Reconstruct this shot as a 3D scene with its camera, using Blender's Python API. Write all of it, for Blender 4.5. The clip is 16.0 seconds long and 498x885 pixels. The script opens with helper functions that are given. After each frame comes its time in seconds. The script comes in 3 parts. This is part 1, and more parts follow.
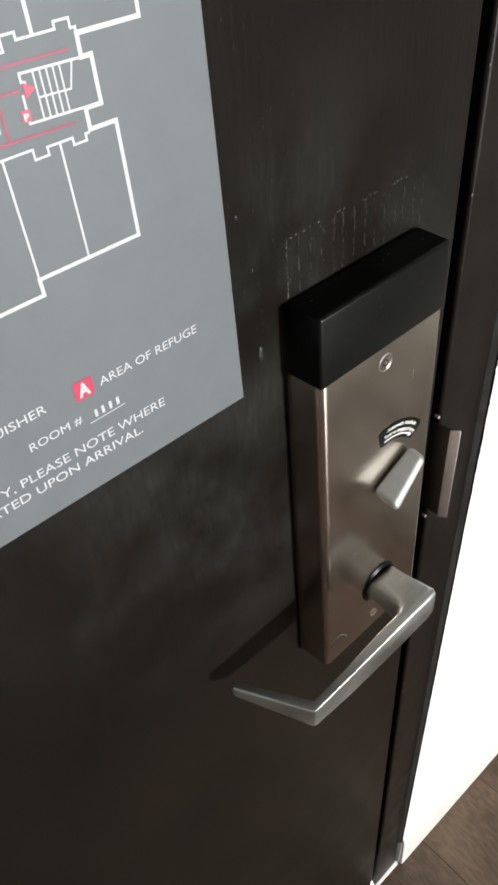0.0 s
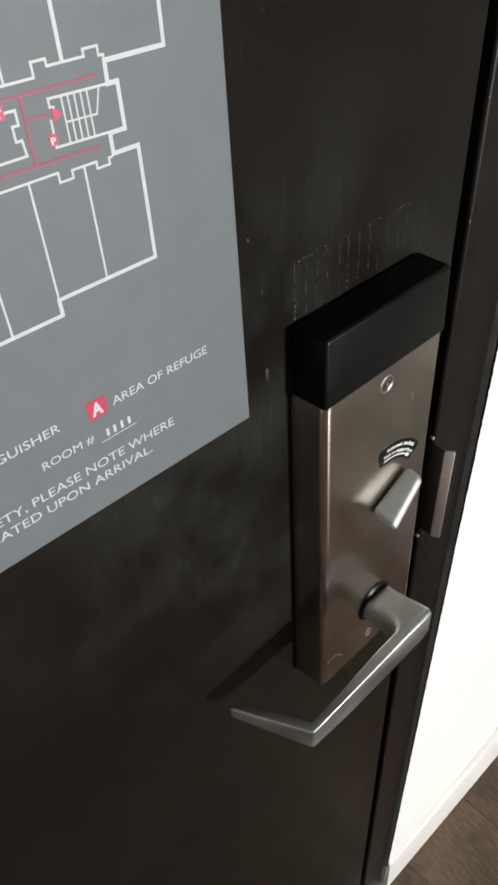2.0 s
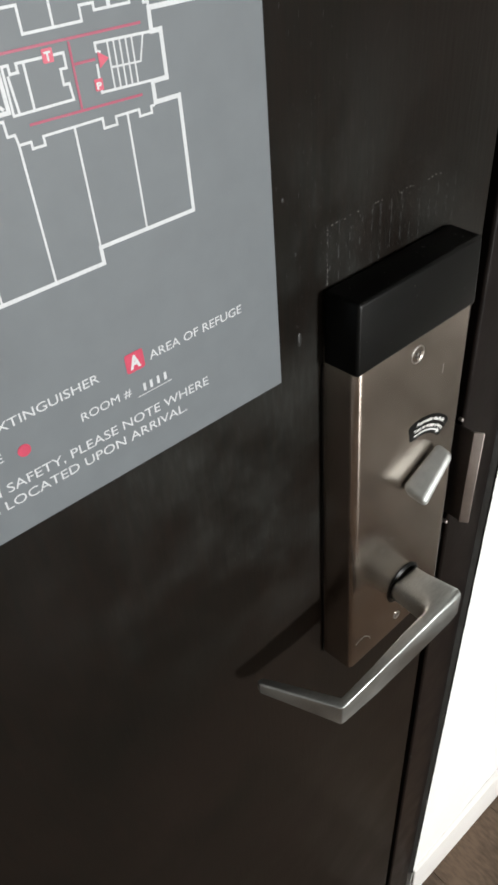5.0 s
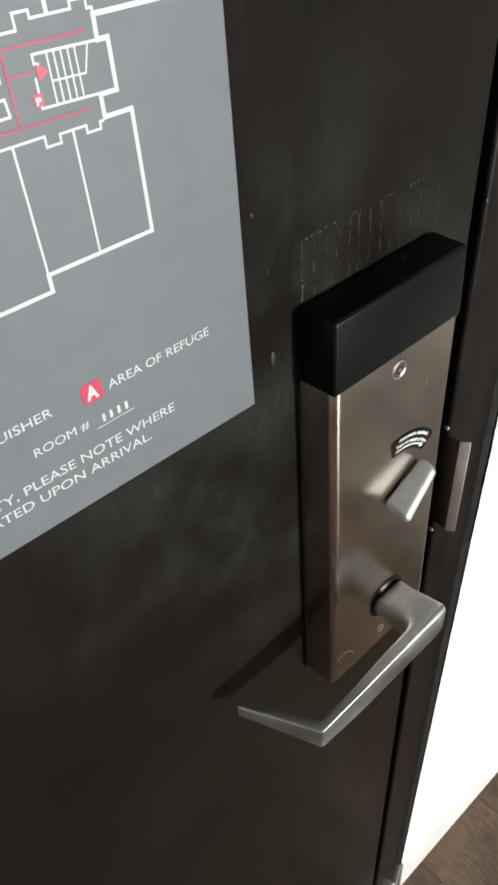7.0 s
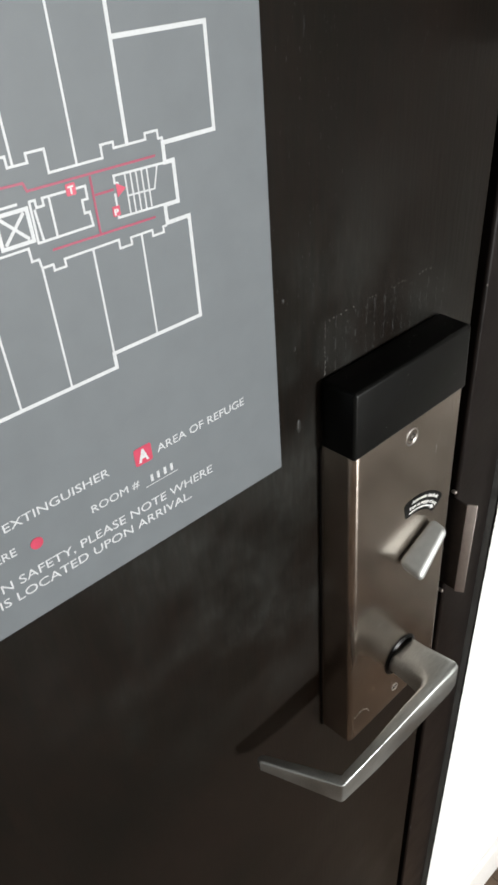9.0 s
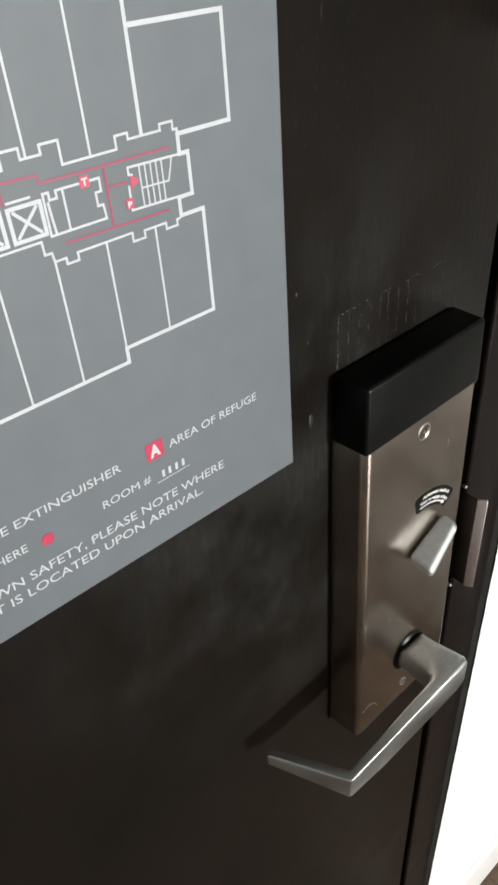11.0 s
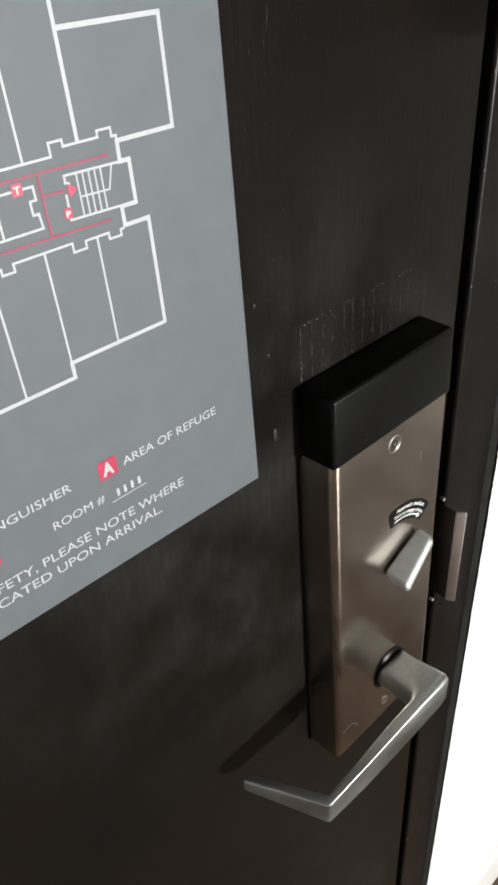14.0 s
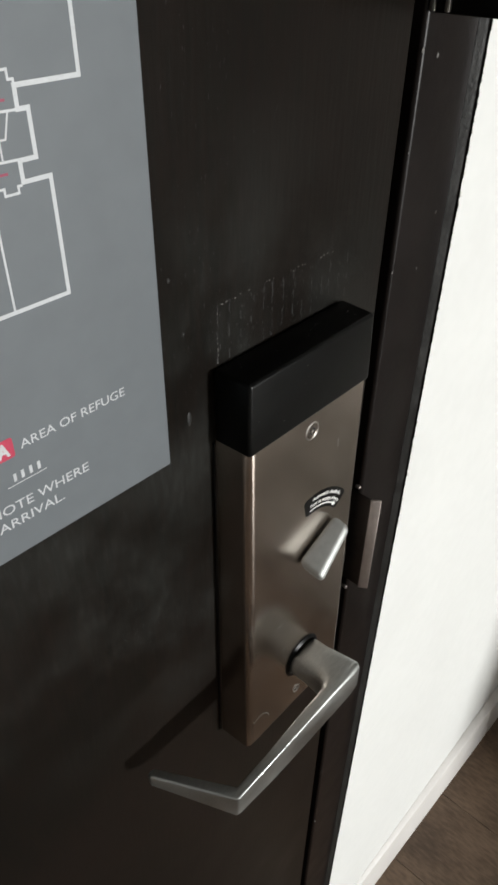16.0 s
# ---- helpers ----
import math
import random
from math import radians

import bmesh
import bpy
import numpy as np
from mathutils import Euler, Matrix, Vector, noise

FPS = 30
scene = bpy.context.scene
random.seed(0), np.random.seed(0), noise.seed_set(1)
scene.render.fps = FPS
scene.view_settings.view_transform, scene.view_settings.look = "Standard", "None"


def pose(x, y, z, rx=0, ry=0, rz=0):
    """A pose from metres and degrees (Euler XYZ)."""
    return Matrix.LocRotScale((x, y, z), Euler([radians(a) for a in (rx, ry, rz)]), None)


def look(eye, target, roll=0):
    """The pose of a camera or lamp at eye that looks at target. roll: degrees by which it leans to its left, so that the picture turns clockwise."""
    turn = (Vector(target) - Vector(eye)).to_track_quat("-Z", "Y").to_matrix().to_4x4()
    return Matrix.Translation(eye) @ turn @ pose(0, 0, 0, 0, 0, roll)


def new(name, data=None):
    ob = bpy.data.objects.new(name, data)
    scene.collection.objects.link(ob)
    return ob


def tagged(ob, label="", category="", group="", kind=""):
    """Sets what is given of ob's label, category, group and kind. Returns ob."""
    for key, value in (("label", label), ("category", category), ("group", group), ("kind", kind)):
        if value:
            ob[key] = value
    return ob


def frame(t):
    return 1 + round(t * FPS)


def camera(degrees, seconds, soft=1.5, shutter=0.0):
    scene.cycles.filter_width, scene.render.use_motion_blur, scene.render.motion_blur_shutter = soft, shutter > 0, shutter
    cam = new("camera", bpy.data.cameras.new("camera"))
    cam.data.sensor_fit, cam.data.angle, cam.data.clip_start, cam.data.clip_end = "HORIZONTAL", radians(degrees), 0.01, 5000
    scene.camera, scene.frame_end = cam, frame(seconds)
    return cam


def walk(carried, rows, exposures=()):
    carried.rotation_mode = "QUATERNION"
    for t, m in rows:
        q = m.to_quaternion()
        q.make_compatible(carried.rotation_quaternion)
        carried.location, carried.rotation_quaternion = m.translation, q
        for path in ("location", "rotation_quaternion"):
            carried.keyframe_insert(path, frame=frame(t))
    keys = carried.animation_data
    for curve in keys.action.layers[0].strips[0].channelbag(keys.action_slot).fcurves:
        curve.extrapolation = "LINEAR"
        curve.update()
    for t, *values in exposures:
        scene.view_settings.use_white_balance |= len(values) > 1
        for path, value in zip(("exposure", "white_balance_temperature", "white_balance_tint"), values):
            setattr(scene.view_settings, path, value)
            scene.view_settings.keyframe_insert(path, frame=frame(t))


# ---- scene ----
cam = camera(38.76, 16.0, soft=3.0)
PATH = [
    (0, (-0.1693, -0.1817, 1.2665), (0.0813, 0.1344, 0.8926), -6.16),
    (0.5, (-0.1680, -0.1870, 1.2623), (0.0951, 0.1197, 0.8892), -4.71),
    (1, (-0.1681, -0.1902, 1.2652), (0.0992, 0.1154, 0.8941), -5.89),
    (1.5, (-0.1688, -0.1826, 1.2652), (0.0968, 0.1238, 0.8935), -5.64),
    (2, (-0.1781, -0.1753, 1.2689), (0.0914, 0.1367, 0.9049), -4.20),
    (2.5, (-0.1776, -0.1714, 1.2685), (0.0955, 0.1443, 0.9105), -4.63),
    (3, (-0.1883, -0.1719, 1.2683), (0.0790, 0.1430, 0.9051), -4.74),
    (3.5, (-0.1856, -0.1633, 1.2603), (0.0767, 0.1510, 0.8930), -3.98),
    (4, (-0.2038, -0.1648, 1.2671), (0.0505, 0.1618, 0.9049), -3.17),
    (4.5, (-0.1998, -0.1834, 1.2552), (0.0621, 0.1469, 0.9019), -5.05),
    (7, (-0.1706, -0.1717, 1.2578), (0.0891, 0.1461, 0.8917), -5.19),
    (7.5, (-0.1767, -0.1682, 1.2531), (0.0807, 0.1509, 0.8865), -5.31),
    (8, (-0.1803, -0.1763, 1.2710), (0.0917, 0.1488, 0.9204), -5.39),
    (8.5, (-0.1859, -0.1800, 1.2659), (0.0948, 0.1542, 0.9312), -4.78),
    (9, (-0.1942, -0.1810, 1.2736), (0.0903, 0.1598, 0.9489), -4.67),
    (11.5, (-0.1939, -0.1722, 1.2738), (0.0818, 0.1652, 0.9382), -4.37),
    (12, (-0.1917, -0.1655, 1.2637), (0.0833, 0.1687, 0.9244), -3.46),
    (12.5, (-0.1863, -0.1687, 1.2683), (0.0863, 0.1702, 0.9316), -4.33),
    (13, (-0.1827, -0.1734, 1.2707), (0.0980, 0.1660, 0.9413), -4.62),
    (13.5, (-0.1790, -0.1732, 1.2692), (0.1054, 0.1683, 0.9452), -4.79),
    (14, (-0.1803, -0.1798, 1.2681), (0.1070, 0.1614, 0.9463), -5.28),
    (14.5, (-0.1805, -0.1761, 1.2595), (0.1013, 0.1587, 0.9264), -4.47),
    (15, (-0.1747, -0.1749, 1.2591), (0.1354, 0.1352, 0.9272), -0.55),
    (15.5, (-0.1732, -0.1737, 1.2591), (0.1475, 0.1226, 0.9246), 0.49),
    (16, (-0.1709, -0.1728, 1.2603), (0.1548, 0.1183, 0.9261), 0.71),
]
walk(cam, [(t, look(eye, target, roll)) for t, eye, target, roll in PATH],
     exposures=((0, 0.2), (1, -0.05), (2.5, -0.15), (3.5, 0.0), (4.5, -0.08), (7, 0.16), (8, 0.18), (9, 0.04), (12.5, 0.0), (14, 0.02), (15, -0.05), (16, -0.38)))

# ---------------------------------------------------------------- light
world = bpy.data.worlds.new("sky")
scene.world = world
world.use_nodes = True
sky = world.node_tree.nodes.new("ShaderNodeTexSky")
sky.sky_type, sky.sun_disc, sky.sun_elevation, sky.sun_rotation = "NISHITA", False, radians(35), radians(150)
world.node_tree.links.new(sky.outputs[0], world.node_tree.nodes["Background"].inputs[0])
world.node_tree.nodes["Background"].inputs[1].default_value = 0.1

# added light out of view, placed and sized to suit the lever's shadow
unseen_light = bpy.data.lights.new("unseen_light", "AREA")
unseen_light.shape, unseen_light.size, unseen_light.size_y, unseen_light.energy = "RECTANGLE", 0.42, 0.26, 385
unseen_light.color = (0.985, 1.0, 0.985)
lamp = new("unseen_light", unseen_light)
lamp.matrix_world = look((1.15, -5.06, 0.90), (1.15, 0, 0.90))

# ---------------------------------------------------------------- materials
U = 0.0011      # one plan unit (about a millimetre) in metres


def mat(name, base, rough=0.5, metal=0.0, grain=60.0, vary=0.25, bump=0.05, stretch=(1, 1, 1), rough_vary=0.15, spec=0.5, second=None):
    """A surface with colour, gloss and relief that vary at two scales."""
    m = bpy.data.materials.new(name)
    m.use_nodes = True
    nt = m.node_tree
    N, L = nt.nodes, nt.links
    b = N["Principled BSDF"]
    b.inputs["Metallic"].default_value = metal
    b.inputs["Specular IOR Level"].default_value = spec
    tc = N.new("ShaderNodeTexCoord")
    mp = N.new("ShaderNodeMapping")
    mp.inputs["Scale"].default_value = stretch
    L.new(tc.outputs["Object"], mp.inputs["Vector"])
    fine, wide = N.new("ShaderNodeTexNoise"), N.new("ShaderNodeTexNoise")
    fine.inputs["Scale"].default_value, fine.inputs["Detail"].default_value = grain * 8, 6
    wide.inputs["Scale"].default_value, wide.inputs["Detail"].default_value = grain, 4
    L.new(mp.outputs[0], fine.inputs["Vector"])
    L.new(tc.outputs["Object"], wide.inputs["Vector"])
    mix = N.new("ShaderNodeMath")
    mix.operation = "ADD"
    L.new(fine.outputs["Fac"], mix.inputs[0])
    L.new(wide.outputs["Fac"], mix.inputs[1])
    half = N.new("ShaderNodeMapRange")
    half.interpolation_type = "SMOOTHERSTEP"
    half.inputs["From Min"].default_value, half.inputs["From Max"].default_value = 0.5, 1.5
    L.new(mix.outputs[0], half.inputs["Value"])
    ramp = N.new("ShaderNodeMix")
    ramp.data_type = "RGBA"
    other = second or tuple(c * (1 - vary) for c in base)
    ramp.inputs["A"].default_value = (*other, 1)
    ramp.inputs["B"].default_value = (*(min(1, c * (1 + (0 if second else vary))) for c in base), 1)
    L.new(half.outputs[0], ramp.inputs["Factor"])
    L.new(ramp.outputs["Result"], b.inputs["Base Color"])
    rr = N.new("ShaderNodeMapRange")
    rr.clamp = False
    rr.inputs["From Min"].default_value, rr.inputs["From Max"].default_value = 0.2, 0.8
    rr.inputs["To Min"].default_value, rr.inputs["To Max"].default_value = rough * (1 - rough_vary), rough * (1 + rough_vary)
    L.new(wide.outputs["Fac"], rr.inputs["Value"])
    L.new(rr.outputs[0], b.inputs["Roughness"])
    bp = N.new("ShaderNodeBump")
    bp.inputs["Strength"].default_value, bp.inputs["Distance"].default_value = bump, 0.0005
    L.new(fine.outputs["Fac"], bp.inputs["Height"])
    L.new(bp.outputs[0], b.inputs["Normal"])
    return m


DOOR = mat("dark_brown_door_paint", (0.0086, 0.0055, 0.0040), 0.355, grain=9, bump=0.26, stretch=(5, 5, 0.5), rough_vary=0.2, spec=0.135, second=(0.0041, 0.0040, 0.0032))

def hazed(m, colour, scale=9.0, amount=0.6):
    """Grey rubbing round the lock: a film in patches, with fine upright marks in it. Its fade outwards also paints in
    brighter light.
    """
    nt = m.node_tree
    N, L = nt.nodes, nt.links
    b = N["Principled BSDF"]
    tc, mp = N.new("ShaderNodeTexCoord"), N.new("ShaderNodeMapping")
    mp.inputs["Scale"].default_value = (1, 1, 0.2)
    L.new(tc.outputs["Object"], mp.inputs["Vector"])
    marks, patch, reach = N.new("ShaderNodeTexNoise"), N.new("ShaderNodeTexNoise"), N.new("ShaderNodeVectorMath")
    marks.inputs["Scale"].default_value, marks.inputs["Detail"].default_value = 420, 5
    patch.inputs["Scale"].default_value, patch.inputs["Detail"].default_value = scale, 6
    L.new(mp.outputs[0], marks.inputs["Vector"])
    L.new(tc.outputs["Object"], patch.inputs["Vector"])
    # fade from mid door, standing in for more light there
    reach.operation = "DISTANCE"
    reach.inputs[1].default_value = (-0.005, 0, 1.055)
    L.new(tc.outputs["Object"], reach.inputs[0])
    spans = []
    for source, lo, hi, low, high in ((marks.outputs["Fac"], 0.42, 0.72, 0.58, 1.0), (patch.outputs["Fac"], 0.40, 0.66, 0.0, amount), (reach.outputs["Value"], 0.06, 0.185, 1.0, 0.0)):
        a = N.new("ShaderNodeMapRange")
        a.interpolation_type = "SMOOTHSTEP"
        for key, value in (("From Min", lo), ("From Max", hi), ("To Min", low), ("To Max", high)):
            a.inputs[key].default_value = value
        L.new(source, a.inputs["Value"])
        spans.append(a.outputs[0])
    total = spans[0]
    for other in spans[1:]:
        mul = N.new("ShaderNodeMath")
        mul.operation = "MULTIPLY"
        L.new(total, mul.inputs[0])
        L.new(other, mul.inputs[1])
        total = mul.outputs[0]
    mix = N.new("ShaderNodeMix")
    mix.data_type = "RGBA"
    old = b.inputs["Base Color"].links[0].from_socket
    L.new(total, mix.inputs["Factor"])
    L.new(old, mix.inputs["A"])
    mix.inputs["B"].default_value = (*colour, 1)
    L.new(mix.outputs["Result"], b.inputs["Base Color"])


hazed(DOOR, (0.0255, 0.0262, 0.0240), 17.0, 0.9)
FRAME = mat("dark_brown_frame_paint", (0.0066, 0.0046, 0.0040), 0.36, grain=25, vary=0.3, bump=0.16, rough_vary=0.2, spec=0.16)
CAULK = mat("glossy_dark_filler", (0.021, 0.021, 0.020), 0.42, grain=60, vary=0.4, bump=0.5, rough_vary=0.3, spec=0.45)
WHITE = mat("white_wall_paint", (0.74, 0.74, 0.72), 0.6, grain=10, vary=0.02, bump=0.15)
TRIM = mat("white_skirting_paint", (0.68, 0.655, 0.63), 0.5, grain=20, vary=0.03, bump=0.05)
PALE = mat("pale_hall_paint", (0.55, 0.535, 0.51), 0.6, grain=10, vary=0.04, bump=0.15)
HALL = mat("taupe_hall_paint", (0.22, 0.208, 0.195), 0.6, grain=10, vary=0.04, bump=0.15)
CEIL = mat("ceiling_paint", (0.26, 0.255, 0.25), 0.8, grain=8, vary=0.02)
STEEL = mat("brushed_bronze_steel", (0.57, 0.503, 0.45), 0.26, 1.0, grain=12, vary=0.06, bump=0.0, stretch=(10, 10, 0.5), rough_vary=0.16)
LIP = mat("dull_bronze_steel", (0.58, 0.52, 0.49), 0.48, 1.0, grain=30, vary=0.06, bump=0.0)
ROOT = mat("shaded_bronze_steel", (0.15, 0.13, 0.12), 0.4, 1.0, grain=30, vary=0.1, bump=0.0)
NICKEL = mat("satin_nickel", (0.50, 0.515, 0.50), 0.46, 1.0, grain=25, vary=0.14, bump=0.0, stretch=(1, 6, 6), rough_vary=0.12)
KNOB = mat("matt_nickel", (0.47, 0.48, 0.465), 0.58, 1.0, grain=30, vary=0.08, bump=0.0, rough_vary=0.12)
BRIGHT = mat("bright_steel", (0.62, 0.60, 0.57), 0.34, 1.0, grain=80, vary=0.1)
PLASTIC = mat("black_plastic", (0.0032, 0.0034, 0.0032), 0.33, grain=60, vary=0.15, bump=0.04, rough_vary=0.12, spec=0.17)
RUBBER = mat("black_rubber", (0.004, 0.004, 0.004), 0.34, grain=60, vary=0.1, spec=0.25)
SIGN = mat("grey_printed_sheet", (0.134, 0.147, 0.158), 0.5, grain=9, vary=0.05, bump=0.03, rough_vary=0.1, spec=0.26)
PRINT = mat("white_print", (0.50, 0.515, 0.53), 0.5, grain=200, vary=0.08)
INK = mat("white_ink", (0.78, 0.78, 0.76), 0.5, grain=200, vary=0.05)
ROUTE = mat("dull_red_print", (0.29, 0.034, 0.078), 0.5, grain=150, vary=0.1)
RED = mat("red_print", (0.46, 0.036, 0.082), 0.45, grain=150, vary=0.1)
SCUFF = mat("pale_scuff", (0.11, 0.104, 0.098), 0.7, grain=300, vary=0.5)
STREAK = mat("rubbed_streak", (0.0125, 0.0120, 0.0115), 0.5, grain=300, vary=0.6)
FAINT = mat("faint_scratch", (0.018, 0.0178, 0.017), 0.55, grain=300, vary=0.6)
WOODS = mat("brown_floor_board", (0.175, 0.116, 0.075), 0.5, grain=11, bump=0.15, stretch=(2.2, 0.6, 2), second=(0.066, 0.042, 0.026))
ALU = mat("pale_aluminium", (0.75, 0.74, 0.72), 0.35, 1.0, grain=60, vary=0.1)
GAP = mat("gap_dark", (0.006, 0.006, 0.006), 0.7)



def uneven(m, low, high):
    """Boards of one kind that differ a little in tone."""
    N, L = m.node_tree.nodes, m.node_tree.links
    info, span, hue = N.new("ShaderNodeObjectInfo"), N.new("ShaderNodeMapRange"), N.new("ShaderNodeHueSaturation")
    span.inputs["To Min"].default_value, span.inputs["To Max"].default_value = low, high
    L.new(info.outputs["Random"], span.inputs["Value"])
    L.new(span.outputs[0], hue.inputs["Value"])
    b = N["Principled BSDF"]
    L.new(b.inputs["Base Color"].links[0].from_socket, hue.inputs["Color"])
    L.new(hue.outputs[0], b.inputs["Base Color"])


uneven(WOODS, 0.88, 1.06)


def smudged(m, low, high, turn):
    """Wiping marks: gloss that changes along slanting streaks and in patches."""
    N, L = m.node_tree.nodes, m.node_tree.links
    b = N["Principled BSDF"]
    tc = N.new("ShaderNodeTexCoord")
    total = N.new("ShaderNodeMath")
    total.operation = "ADD"
    for k, (size, thin, angle) in enumerate(((34, 0.16, turn), (22, 1.0, 0.0))):
        first, mp, tex = N.new("ShaderNodeVectorRotate"), N.new("ShaderNodeMapping"), N.new("ShaderNodeTexNoise")
        first.rotation_type = "Y_AXIS"
        first.inputs["Angle"].default_value = radians(angle)
        mp.inputs["Scale"].default_value = (1, 1, thin)
        tex.inputs["Scale"].default_value, tex.inputs["Detail"].default_value = size, 2.5
        L.new(tc.outputs["Object"], first.inputs["Vector"])
        L.new(first.outputs[0], mp.inputs["Vector"])
        L.new(mp.outputs[0], tex.inputs["Vector"])
        L.new(tex.outputs["Fac"], total.inputs[k])
    span = N.new("ShaderNodeMapRange")
    span.interpolation_type = "SMOOTHSTEP"
    span.inputs["From Min"].default_value, span.inputs["From Max"].default_value = 0.6, 1.4
    span.inputs["To Min"].default_value, span.inputs["To Max"].default_value = low, high
    L.new(total.outputs[0], span.inputs["Value"])
    L.new(span.outputs[0], b.inputs["Roughness"])
    tone, hue = N.new("ShaderNodeMapRange"), N.new("ShaderNodeHueSaturation")
    tone.interpolation_type = "SMOOTHSTEP"
    tone.inputs["From Min"].default_value, tone.inputs["From Max"].default_value = 0.6, 1.4
    tone.inputs["To Min"].default_value, tone.inputs["To Max"].default_value = 0.72, 1.2
    L.new(total.outputs[0], tone.inputs["Value"])
    L.new(tone.outputs[0], hue.inputs["Value"])
    L.new(b.inputs["Base Color"].links[0].from_socket, hue.inputs["Color"])
    L.new(hue.outputs[0], b.inputs["Base Color"])


smudged(STEEL, 0.195, 0.268, 40)
smudged(NICKEL, 0.31, 0.50, 70)


def brushed(m, amount):
    """Upright brushing: highlights spread sideways."""
    N, L = m.node_tree.nodes, m.node_tree.links
    b = N["Principled BSDF"]
    way = N.new("ShaderNodeCombineXYZ")
    way.inputs[0].default_value, way.inputs[1].default_value = 1.0, 1.0
    b.inputs["Anisotropic"].default_value = amount
    L.new(way.outputs[0], b.inputs["Tangent"])


brushed(STEEL, 0.6)

# ---------------------------------------------------------------- builders


def put(name, bm, material, parent=None, label=""):
    """Links a bmesh as one mesh object, under a parent or at top level."""
    me = bpy.data.meshes.new(name)
    bmesh.ops.recalc_face_normals(bm, faces=bm.faces[:])
    bm.to_mesh(me)
    bm.free()
    me.materials.append(material)
    for p in me.polygons:
        p.use_smooth = True
    me.set_sharp_from_angle(angle=radians(38))
    ob = new(name, me)
    if parent:
        ob.parent = parent
        ob.matrix_parent_inverse = parent.matrix_world.inverted()
    if label:
        tagged(ob, label)
    return ob


def empty(name, at, label, category, group="", kind=""):
    ob = new(name)
    ob.empty_display_size = 0.02
    ob.location = at
    bpy.context.view_layer.update()
    return tagged(ob, label, category, group, kind)


def rounded(bm, r, seg=3, edges=None):
    bmesh.ops.bevel(bm, geom=edges or bm.edges[:], offset=r, segments=seg, profile=0.5, affect="EDGES", clamp_overlap=True)
    return bm


def box(a, b, r=0.0, seg=2, u=1.0):
    """A box between two corners, edges rounded by r."""
    bm = bmesh.new()
    bmesh.ops.create_cube(bm, size=1)
    for v in bm.verts:
        v.co = Vector([(a[i] + b[i]) / 2 * u + v.co[i] * abs(b[i] - a[i]) * u for i in range(3)])
    return rounded(bm, r * u, seg) if r else bm


def hexa(low, high, r=0.0, seg=3, u=U):
    """A solid between two four-cornered faces."""
    bm = bmesh.new()
    a = [bm.verts.new(Vector(p) * u) for p in low]
    b = [bm.verts.new(Vector(p) * u) for p in high]
    bm.faces.new(a)
    bm.faces.new(b[::-1])
    for i in range(4):
        j = (i + 1) % 4
        bm.faces.new((a[i], b[i], b[j], a[j]))
    bmesh.ops.recalc_face_normals(bm, faces=bm.faces[:])
    return rounded(bm, r * u, seg) if r else bm


def drum(centre, radius, y0, y1, seg=40, r=0.0, top=None, u=U):
    """A round piece whose axis runs out of the door, from depth y0 to y1."""
    bm = bmesh.new()
    rings = []
    for y, rad in ((y0, radius), (y1, top or radius)):
        rings.append([bm.verts.new(Vector((centre[0] + rad * math.cos(k * math.tau / seg), y, centre[1] + rad * math.sin(k * math.tau / seg))) * u) for k in range(seg)])
    bm.faces.new(rings[0])
    outer = bm.faces.new(rings[1][::-1])
    for k in range(seg):
        j = (k + 1) % seg
        bm.faces.new((rings[0][k], rings[1][k], rings[1][j], rings[0][j]))
    bmesh.ops.recalc_face_normals(bm, faces=bm.faces[:])
    return rounded(bm, r * u, 3, list(outer.edges)) if r else bm


def ring(centre, inner, outer, y0, y1, seg=48, u=U):
    """A flat ring with a rounded outer rim."""
    bm = bmesh.new()
    prof = [(inner, y0), (outer, y0), (outer, y1 * 0.6 + y0 * 0.4), ((inner + outer) / 2, y1), (inner, y1 * 0.6 + y0 * 0.4)]
    loops = [[bm.verts.new(Vector((centre[0] + rr * math.cos(k * math.tau / seg), y, centre[1] + rr * math.sin(k * math.tau / seg))) * u) for rr, y in prof] for k in range(seg)]
    for k in range(seg):
        a, b = loops[k], loops[(k + 1) % seg]
        for i in range(len(prof)):
            j = (i + 1) % len(prof)
            bm.faces.new((a[i], b[i], b[j], a[j]))
    return bm


def stroke(points, width, y, thick=0.12, closed=False, u=U):
    """A printed line on the sheet: a thin mitred ribbon through points (x, z)."""
    pts = [Vector(p) for p in points]
    n = len(pts)
    side = []
    for i, p in enumerate(pts):
        before = pts[i - 1] if i or closed else None
        after = pts[(i + 1) % n] if i < n - 1 or closed else None
        d1 = (p - before).normalized() if before is not None else (after - p).normalized()
        d2 = (after - p).normalized() if after is not None else d1
        n1, n2 = Vector((-d1.y, d1.x)), Vector((-d2.y, d2.x))
        m = (n1 + n2)
        m = m.normalized() if m.length > 1e-6 else n1
        side.append(m * (width / 2 / max(0.4, m.dot(n1))))
    bm = bmesh.new()
    rows = [[bm.verts.new(Vector((q.x, yy, q.y)) * u) for q, yy in ((p + s, y), (p - s, y), (p - s, y - thick), (p + s, y - thick))] for p, s in zip(pts, side)]
    last = n if closed else n - 1
    for i in range(last):
        a, b = rows[i], rows[(i + 1) % n]
        for k in range(4):
            j = (k + 1) % 4
            bm.faces.new((a[k], b[k], b[j], a[j]))
    if not closed:
        bm.faces.new(rows[0])
        bm.faces.new(rows[-1][::-1])
    return bm


